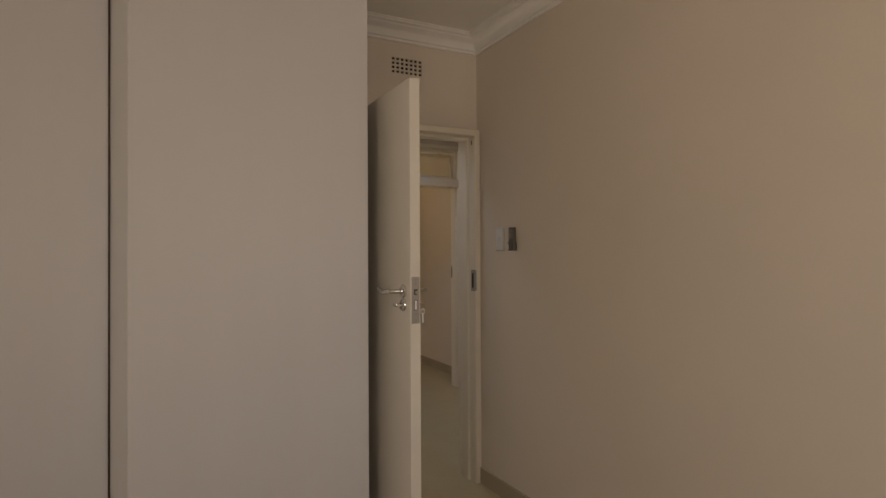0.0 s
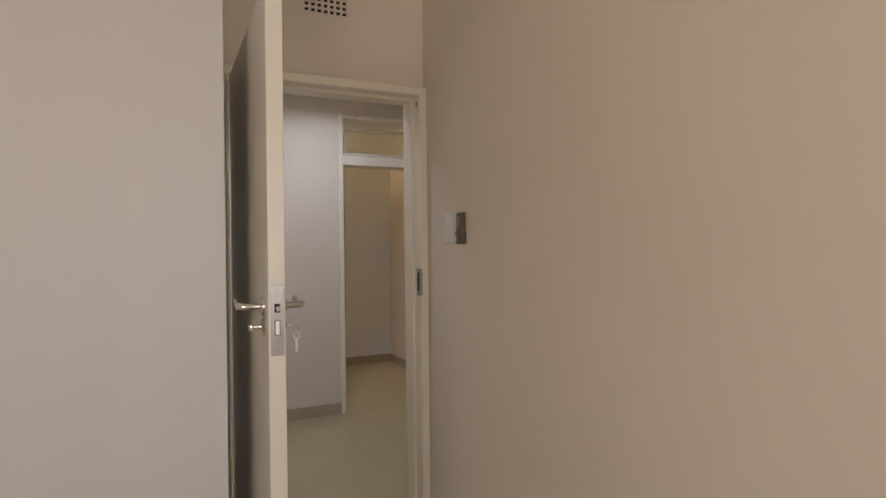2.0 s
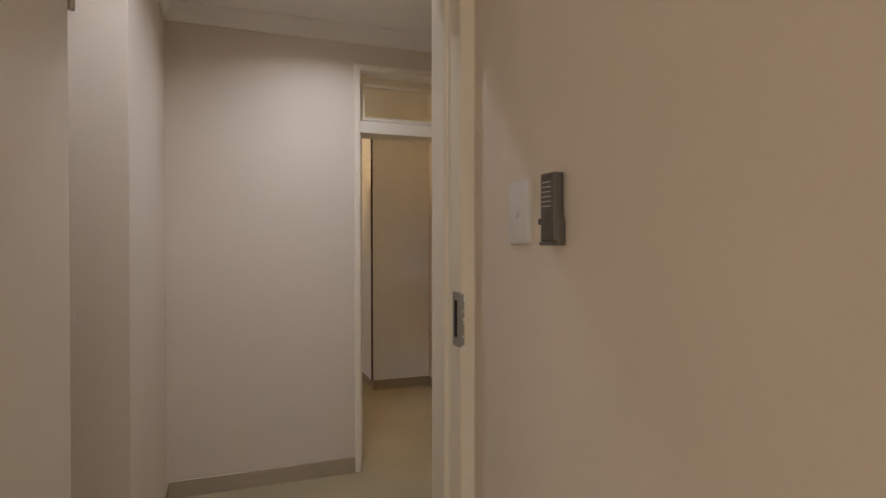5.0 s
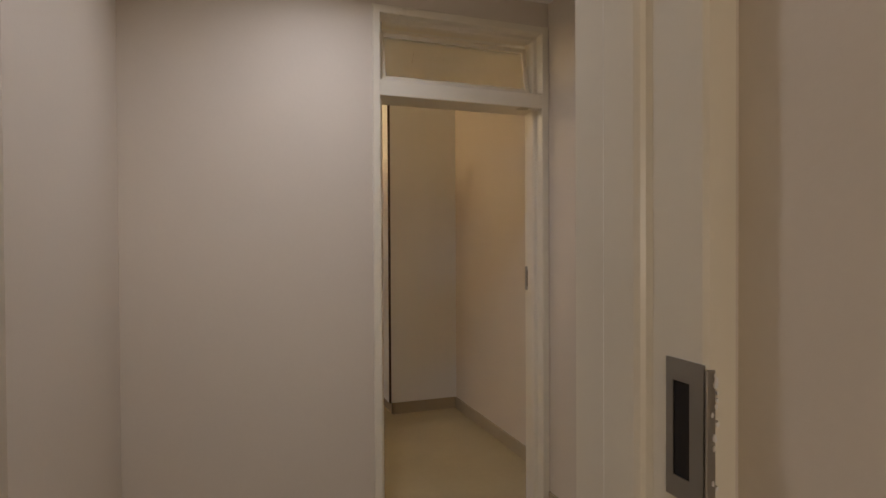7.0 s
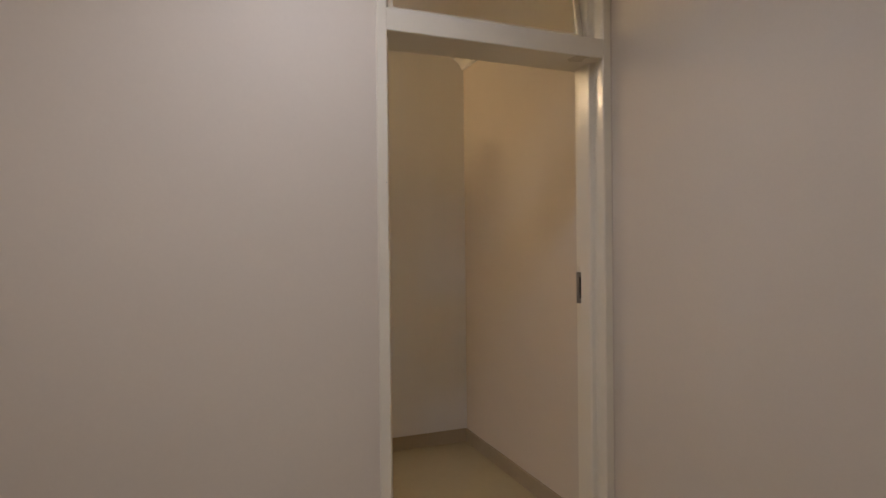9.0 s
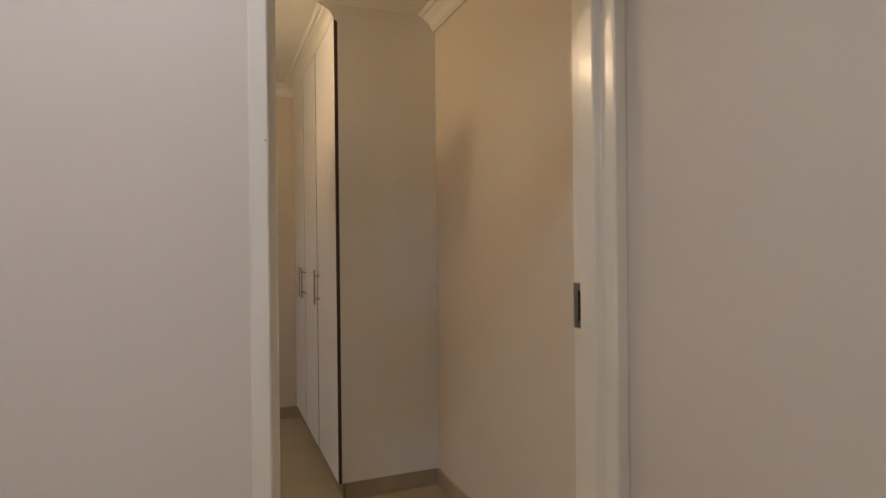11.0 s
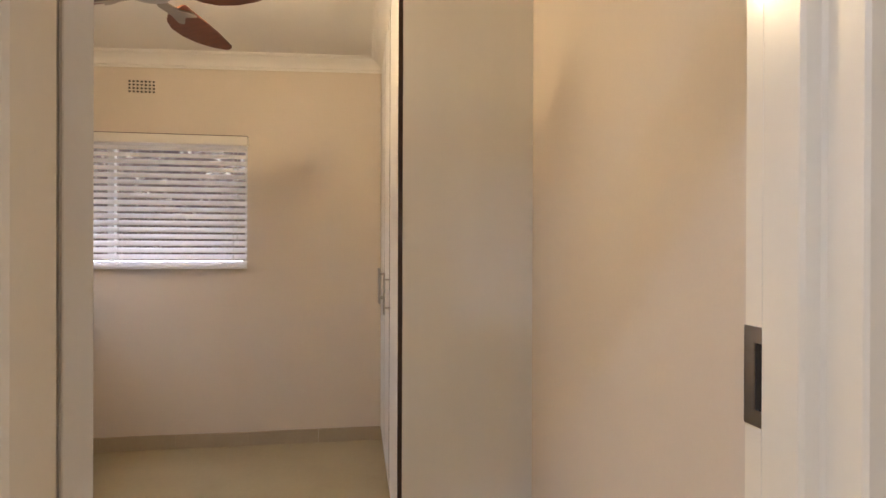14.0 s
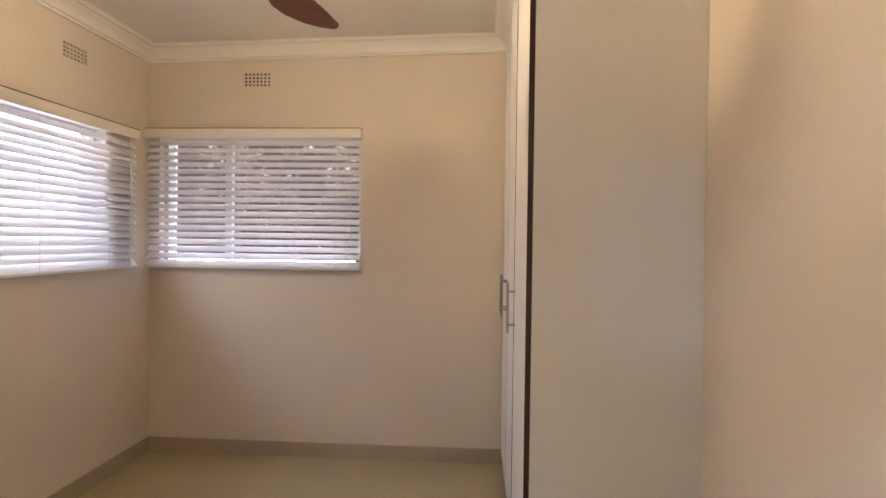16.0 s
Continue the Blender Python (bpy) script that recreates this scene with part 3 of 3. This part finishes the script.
# ---- first bedroom: sliding wardrobe, switch, fan remote ----
def sliding_wardrobe():
    ob = thing("sliding_wardrobe", (-2.1, -0.33, 0), "tall white melamine wardrobe with sliding door panels", "wardrobe")
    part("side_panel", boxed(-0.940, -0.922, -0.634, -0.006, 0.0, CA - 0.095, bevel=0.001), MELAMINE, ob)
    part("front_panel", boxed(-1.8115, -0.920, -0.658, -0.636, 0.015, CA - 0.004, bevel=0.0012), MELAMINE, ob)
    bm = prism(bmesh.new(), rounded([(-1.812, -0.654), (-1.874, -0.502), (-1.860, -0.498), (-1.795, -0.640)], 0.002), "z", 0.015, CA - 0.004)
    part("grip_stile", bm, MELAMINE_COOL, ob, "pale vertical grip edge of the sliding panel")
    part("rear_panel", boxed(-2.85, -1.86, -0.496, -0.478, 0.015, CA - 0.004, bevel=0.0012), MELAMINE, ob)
    # dark strip puts the shade between front and rear panels into colour
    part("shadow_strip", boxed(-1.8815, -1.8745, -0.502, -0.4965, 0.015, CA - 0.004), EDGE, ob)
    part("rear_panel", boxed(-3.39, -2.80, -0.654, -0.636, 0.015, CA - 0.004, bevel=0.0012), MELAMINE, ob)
    part("plinth_track", boxed(-3.39, -0.936, -0.652, -0.46, 0.0, 0.012), STEEL, ob)


sliding_wardrobe()


def wall_switch():
    ob = thing("light_switch", (0, -0.262, 1.432), "white plastic wall switch plate with one round rocker", "light switch")
    def ring(inset):
        out = []
        for cy, cz, a0 in ((-0.2225, 1.496, 0), (-0.304, 1.496, 90), (-0.304, 1.370, 180), (-0.2225, 1.370, 270)):
            r = 0.009
            my, mz = cy + (-r if cy > -0.26 else r), cz + (-r if cz > 1.43 else r)
            out += [(my + (r - inset) * math.cos(radians(a0 + d)), mz + (r - inset) * math.sin(radians(a0 + d))) for d in (0, 22.5, 45, 67.5, 90)]
        return out
    bm = bmesh.new()
    rows = [[bm.verts.new((x, *p)) for p in ring(inset)] for x, inset in ((0.0, 0.0), (-0.006, 0.0), (-0.0095, 0.0015), (-0.011, 0.0045))]
    for a, b in zip(rows, rows[1:]):
        for k in range(len(a)):
            bm.faces.new((a[k], a[(k + 1) % len(a)], b[(k + 1) % len(a)], b[k]))
    bm.faces.new(rows[0])
    bm.faces.new(rows[-1])
    part("plate", bm, PLASTIC, ob, smooth=True)
    rocker = lathe(bmesh.new(), [(0.0130, 0), (0.0130, 0.0016), (0.0122, 0.0024), (0.0112, 0.0024), (0.0108, 0.0004), (0.0096, 0.0004), (0.0090, 0.0042), (0.004, 0.0052)], pose(-0.011, -0.263, 1.434, 0, -90, 0) @ Matrix.Diagonal((0.84, 0.84, 0.7, 1)), 28)
    part("rocker", rocker, PLASTIC, ob, smooth=True)


def fan_remote():
    ob = thing("fan_remote", (0, -0.386, 1.432), "charcoal fan remote control in its wall holder", "remote control")
    part("body", boxed(-0.024, -0.004, -0.418, -0.374, 1.376, 1.494, bevel=0.003, segments=3), REMOTE, ob, smooth=True)
    holder = boxed(-0.0175, 0, -0.4192, -0.3715, 1.369, 1.414, bevel=0.003)
    box(holder, -0.0262, -0.0175, -0.4192, -0.3725, 1.369, 1.3755, bevel=0.0015)
    part("holder", holder, REMOTE, ob)
    part("holder_lip", boxed(-0.026, -0.018, -0.3755, -0.368, 1.405, 1.416, bevel=0.002), REMOTE, ob)
    for k in range(6):
        z = 1.478 - k * 0.0083
        part("button_legend", boxed(-0.0246, -0.0238, -0.4085, -0.3805, z - 0.0009, z + 0.0009), SILVER, ob)


wall_switch()
fan_remote()


# ---- hall ----
def hall_light(x, y, top, label, group):
    at = pose(x, y, top)
    ob = thing("ceiling_light", (x, y, top), label, "ceiling light", group)
    part("trim", lathe(bmesh.new(), [(0.075, 0.0), (0.075, -0.006), (0.070, -0.010), (0.062, -0.010), (0.060, -0.003)], at), PLASTIC, ob, smooth=True)
    part("diffuser", lathe(bmesh.new(), [(0.058, -0.003), (0.058, -0.005), (0.030, -0.007)], at), HALL_GLOW, ob, smooth=True)


for hx, hy, watts in HALL_LIGHTS:
    hall_light(hx, hy, CH, "small round white light on the hall ceiling", "hall ceiling lights")
wall_tiles = thing("tiled_wall", (-1.123, 0.56, 0), "wall of large white glazed tiles with grey joints", "wall", kind="structure")
tile_mesh = None
for row in range(10):
    for col in range(3):
        z0, y0 = -0.0085 + row * 0.2755, 0.154 + col * 0.2705
        if tile_mesh is None:
            first = part("tile", boxed(-1.123, -1.115, y0, y0 + 0.2675, z0 + 0.0085, z0 + 0.281, bevel=0.0012, segments=1), TILE, wall_tiles)
            tile_mesh = first.data
        else:
            piece = new("tile", tile_mesh)
            piece.parent = wall_tiles
            piece.matrix_parent_inverse = wall_tiles.matrix_world.inverted()
            piece.location = (0, col * 0.2705, row * 0.2755)


# ---- second bedroom: built-in wardrobe ----
def pull_handle(parent, x, y, z0, z1):
    h = part("handle", tube(bmesh.new(), (x - 0.032, y, z0), (x - 0.032, y, z1), 0.0055), STEEL, parent, "satin steel bar handle", True)
    for z in (z0 + 0.034, z1 - 0.034):
        part("standoff", tube(bmesh.new(), (x - 0.032, y, z), (x, y, z), 0.0045), STEEL, h, smooth=True)


def wardrobe_unit(y0, y1, handle_y, end, proud=0.0):
    ob = thing("wardrobe_unit", (0.98, (y0 + y1) / 2, 0.1), "tall white melamine wardrobe unit with a hinged door", "wardrobe", "built-in wardrobe units")
    z0, z1 = 0.093, 2.544
    if end:
        part("side_panel", boxed(0.707, BX1, y0, y0 + 0.016, z0, CB + 0.02, bevel=0.001), MELAMINE_COOL, ob, "plain white end panel")
    bm = boxed(0.709, BX1, y1 - 0.008, y1 - 0.001, z0, z1)
    box(bm, 0.72, BX1, y0 + 0.017, y1 - 0.009, z0, z0 + 0.016)
    box(bm, 0.72, BX1, y0 + 0.017, y1 - 0.009, z1 - 0.016, z1)
    part("carcass", bm, MELAMINE_COOL, ob)
    door = part("door", boxed(0.688 - proud, 0.704 - proud, y0 + (0.0035 if end else 0.0030), y1 - 0.0015, z0 + 0.002, z1, bevel=0.0008), MELAMINE_COOL, ob)
    part("edging", boxed(0.6883 - proud, 0.7065 - proud, y0 - 0.0005 if end else y0 + 0.0002, y0 + (0.0033 if end else 0.0028), z0 + 0.002, z1), EDGE, door, "dark brown door edging")
    pull_handle(door, 0.688 - proud, handle_y, 0.994, 1.203)


wardrobe_unit(3.933, 4.530, 4.455, True)
wardrobe_unit(4.530, 5.040, 4.985, False, 0.0022)
wardrobe_unit(5.040, 5.565, 5.095, False, 0.003)
structure("wardrobe_plinth", boxed(0.727, BX1, 3.954, BY1, 0, 0.092), SKIRT, "beige tiled plinth beneath the wardrobe units", "plinth")
structure("wardrobe_filler", boxed(0.707, BX1, 3.950, BY1, 2.546, CB), MELAMINE_COOL, "white filler board above the wardrobe units", "filler board")


# ---- windows and blinds ----
def window(name, axis, face, out, u0, u1, z0, z1, posts, label):
    """A metal window set into the outer half of the wall."""
    ob = thing(name, (face + out * 0.12, (u0 + u1) / 2, z0) if axis == "x" else ((u0 + u1) / 2, face + out * 0.12, z0), label, "window", kind="structure")
    def b(bm, a0, a1, c0, c1, d0, d1):
        lo, hi = sorted((face + out * d0, face + out * d1))
        return box(bm, lo, hi, a0, a1, c0, c1) if axis == "x" else box(bm, a0, a1, lo, hi, c0, c1)
    f = 0.027
    bm = bmesh.new()
    b(bm, u0, u0 + f, z0, z1, 0.06, 0.10)
    b(bm, u1 - f, u1, z0, z1, 0.06, 0.10)
    b(bm, u0 + f, u1 - f, z0, z0 + f, 0.06, 0.10)
    b(bm, u0 + f, u1 - f, z1 - f, z1, 0.06, 0.10)
    part("window_frame", bm, PLASTIC, ob)
    for p in posts:
        part("mullion", b(bmesh.new(), p - 0.021, p + 0.021, z0 + f, z1 - f, 0.058, 0.102), PLASTIC, ob)
    edges = [u0 + f, *posts, u1 - f]
    for a, c in zip(edges, edges[1:]):
        g = part("pane", b(bmesh.new(), a + (0.021 if a in posts else 0), c - (0.021 if c in posts else 0), z0 + f, z1 - f, 0.077, 0.082), GLASS, ob)
        g.visible_shadow = False
    part("window_sill", b(bmesh.new(), u0, u1, z0 - 0.0005, z0 + 0.012, 0.002, 0.058), WALL, ob)


window("window_1", "y", BY1, 1, *WIN_1, [-1.078], "white framed window behind a venetian blind")
window("window_2", "x", BX0, -1, *WIN_2, [4.24], "wide white framed window behind a venetian blind")


def venetian_blind(m, width, drop, count, tilt, cords, label, worn=(), droop=()):
    """A blind that hangs from the origin of m: width along +x, the room towards -y."""
    ob = thing("venetian_blind", m.translation, label, "venetian blind", "white venetian blinds")
    val = boxed(0, width, -0.062, -0.052, -0.058, 0.0, bevel=0.002, m=m)
    box(val, 0, 0.008, -0.052, -0.004, -0.058, 0.0, m=m)
    box(val, width - 0.008, width, -0.052, -0.004, -0.058, 0.0, m=m)
    part("valance", val, VALANCE, ob, "cream valance board")
    # dark strip stands in for the shaded gap between valance and wall
    part("top_gap_shade", boxed(0.001, width - 0.001, -0.060, -0.004, 0.0004, 0.0045, m=m), EDGE, ob, "dark strip painted in for the shaded gap along the top")
    part("head_rail", boxed(0.012, width - 0.012, -0.050, -0.006, -0.050, -0.004, m=m), PLASTIC, ob)
    step = (drop - 0.078) / count
    for k in range(count):
        z = -0.066 - (k + 0.5) * step
        a = radians(tilt + worn[k % len(worn)] if worn else tilt)
        bm = bmesh.new()
        n = 6
        sag = droop[k] if k < len(droop) else 0.0
        rows = []
        for x, lean in ((0.006, 0.0), (width - 0.006, sag)):
            rows.append([bm.verts.new(m @ Vector((x, -0.028 + 0.025 * c * math.cos(a) + h * math.sin(a), z + lean - 0.025 * c * math.sin(a) + h * math.cos(a))))
                         for c, h in [(-1 + 2 * j / n, 0.0025 * (1 - (-1 + 2 * j / n) ** 2) + 0.0013) for j in range(n + 1)] + [(1 - 2 * j / n, 0.0025 * (1 - (1 - 2 * j / n) ** 2) - 0.0013) for j in range(n + 1)]])
        for j in range(2 * n + 2):
            i = (j + 1) % (2 * n + 2)
            bm.faces.new((rows[0][j], rows[0][i], rows[1][i], rows[1][j]))
        bm.faces.new(rows[0])
        bm.faces.new(rows[1][::-1])
        part("slat", bm, SLAT, ob, smooth=True)
    part("bottom_rail", boxed(0.006, width - 0.006, -0.052, -0.006, -drop, -drop + 0.016, bevel=0.003, m=m), SLAT, ob)
    for c in cords:
        for y in (-0.053, -0.004):
            part("ladder_cord", tube(bmesh.new(), m @ Vector((c, y, -0.05)), m @ Vector((c, y, -drop + 0.01)), 0.0011, n=6), CORD, ob)
    for dx, low in ((0.060, 0.66), (0.086, 0.78)):
        pull = part("pull_cord", tube(bmesh.new(), m @ Vector((width - dx, -0.058, -0.05)), m @ Vector((width - dx, -0.058, -low)), 0.0021, n=6), CORD, ob)
        part("tassel", tube(bmesh.new(), m @ Vector((width - dx, -0.058, -low - 0.028)), m @ Vector((width - dx, -0.058, -low)), 0.006, 0.003, n=10), PLASTIC, pull, smooth=True)
    return ob


venetian_blind(pose(-1.569, BY1, 2.056), 1.372, 0.872, 18, -38, [0.20, 0.58, 0.96, 1.22], "white venetian blind with slats half open", (0, 1.5, -1, 0.5))
venetian_blind(pose(BX0, 3.25, 2.016, 0, 0, 90), 2.125, 0.824, 18, -50, [0.25, 0.80, 1.35, 1.85], "wide white venetian blind with slats half open", (0, -2, 2, 6, 0, -1, 3), (-0.004, -0.016, -0.009, -0.003))


# ---- ceiling fan and lamp ----
def ceiling_fan():
    cx, cy, z, top = -0.270, 3.920, 2.294, CB - 0.034
    ob = thing("ceiling_fan", (cx, cy, top), "four-bladed ceiling fan with mahogany blades and nickel motor", "ceiling fan")
    at = pose(cx, cy, 0)
    part("canopy", lathe(bmesh.new(), [(0.065, top), (0.066, top - 0.015), (0.05, top - 0.045), (0.018, top - 0.055)], at), NICKEL, ob, smooth=True)
    part("down_rod", tube(bmesh.new(), (cx, cy, top - 0.05), (cx, cy, z + 0.06), 0.011), NICKEL, ob, smooth=True)
    part("motor", lathe(bmesh.new(), [(0.02, z + 0.075), (0.06, z + 0.068), (0.082, z + 0.05), (0.088, z + 0.025), (0.088, z + 0.005), (0.08, z - 0.008), (0.06, z - 0.016), (0.02, z - 0.020)], at, 40), NICKEL, ob, smooth=True)
    hub = (BULB[0], BULB[1], BULB[2] + 0.047)
    lampholder = bent_tube(bmesh.new(), [(cx, cy, top - 0.040), (cx + 0.006, cy - 0.03, top - 0.050), (hub[0], hub[1], top - 0.060), (hub[0], hub[1], hub[2] + 0.012)], [0.008, 0.008, 0.012, 0.017])
    holder = part("lampholder", lampholder, NICKEL, ob, smooth=True)
    part("bulb_cap", lathe(bmesh.new(), [(0.017, 0.014), (0.019, 0.010), (0.019, 0.003), (0.014, 0.0)], pose(*hub)), BULB_GLOW, holder, "glowing warm bulb under the canopy", True)
    for k in range(4):
        m = pose(cx, cy, z, 0, 0, 69.0 + 90 * k) @ pose(0, 0, 0, -15, 2.0, 0)
        # one straight edge, one full curved edge, cut tip
        upper = [(0.14, 0.058), (0.30, 0.047), (0.43, 0.032), (0.548, 0.011)]
        lower = [(0.559, -0.019), (0.497, -0.055), (0.42, -0.082), (0.33, -0.095), (0.25, -0.090), (0.19, -0.066), (0.145, -0.020)]
        bm = prism(bmesh.new(), rounded([(p, -q) for p, q in upper + lower], 0.008), "z", -0.003, 0.003)
        for v in bm.verts:
            v.co = m @ v.co
        part("blade", bm, BLADE, ob)
        bm = prism(bmesh.new(), rounded([(0.07, -0.018), (0.15, -0.026), (0.20, -0.050), (0.235, -0.048), (0.205, -0.012), (0.245, 0.022), (0.225, 0.034), (0.16, 0.020), (0.07, 0.018)], 0.005), "z", -0.011, -0.0035)
        for v in bm.verts:
            v.co = m @ v.co
        part("blade_arm", bm, NICKEL, ob)


ceiling_fan()


# ---- garden outside the windows ----
structure("ground", boxed(-120, 120, -120, 200, -0.35, -0.2), GROUND, "unseen garden ground, coloured pale to bounce light up", "ground")
bm = boxed(-3.37, 6, 9.2, 9.4, -0.2, 2.62)
box(bm, -3.39, 6, 9.17, 9.43, 2.62, 2.70, bevel=0.01)
structure("garden_wall", bm, GARDEN, "brown plastered boundary wall behind the shrubs", "wall")


def shrub(x, y, height, spread, count, seed):
    rng = random.Random(seed)
    ob = thing("shrub", (x, y, -0.2), "dense garden shrub with small leaves", "shrub", "garden shrubs")
    trunk = bmesh.new()
    tips = []
    for k in range(9):
        a = rng.uniform(0, 2 * math.pi)
        r = spread * rng.uniform(0.3, 0.9)
        top = Vector((x + r * math.cos(a), y + 0.6 * r * math.sin(a), -0.2 + height * rng.uniform(0.55, 0.98)))
        base = Vector((x + rng.uniform(-0.06, 0.06), y + rng.uniform(-0.06, 0.06), -0.25))
        mid = base.lerp(top, 0.5) + Vector((rng.uniform(-0.1, 0.1), rng.uniform(-0.1, 0.1), 0.15))
        bent_tube(trunk, [base, base.lerp(mid, 0.5), mid, mid.lerp(top, 0.6), top], [0.03, 0.024, 0.018, 0.012, 0.005], n=6)
        tips += [(mid, top)]
    part("stems", trunk, BARK, ob)
    verts, faces = [], []
    for k in range(count):
        a, b = rng.choice(tips)
        p = a.lerp(b, rng.uniform(0.0, 1.1)) + Vector((rng.gauss(0, 0.2), rng.gauss(0, 0.14), rng.gauss(0, 0.16)))
        s = rng.uniform(0.03, 0.065)
        turn = Euler((rng.uniform(-1, 1), rng.uniform(-1, 1), rng.uniform(0, 6.3))).to_matrix()
        n = len(verts)
        verts += [p + turn @ Vector(c) * s for c in ((-1, 0, 0), (-0.2, 0.42, 0.1), (1, 0, 0), (-0.2, -0.42, 0.1))]
        faces += [(n, n + 1, n + 2), (n, n + 2, n + 3)]
    me = bpy.data.meshes.new("leaves")
    me.from_pydata([tuple(v) for v in verts], [], faces)
    me.materials.append(FOLIAGE)
    crown = new("leaves", me)
    crown.parent = ob
    crown.matrix_parent_inverse = ob.matrix_world.inverted()
    tagged(crown, kind="stuff")


for k, (x, y, h, w) in enumerate(((-0.9, 8.5, 3.1, 0.75), (0.3, 8.4, 3.2, 0.8), (-2.1, 8.6, 2.9, 0.6), (1.5, 8.5, 3.1, 0.8))):
    shrub(x, y, h, w, 2200, k)
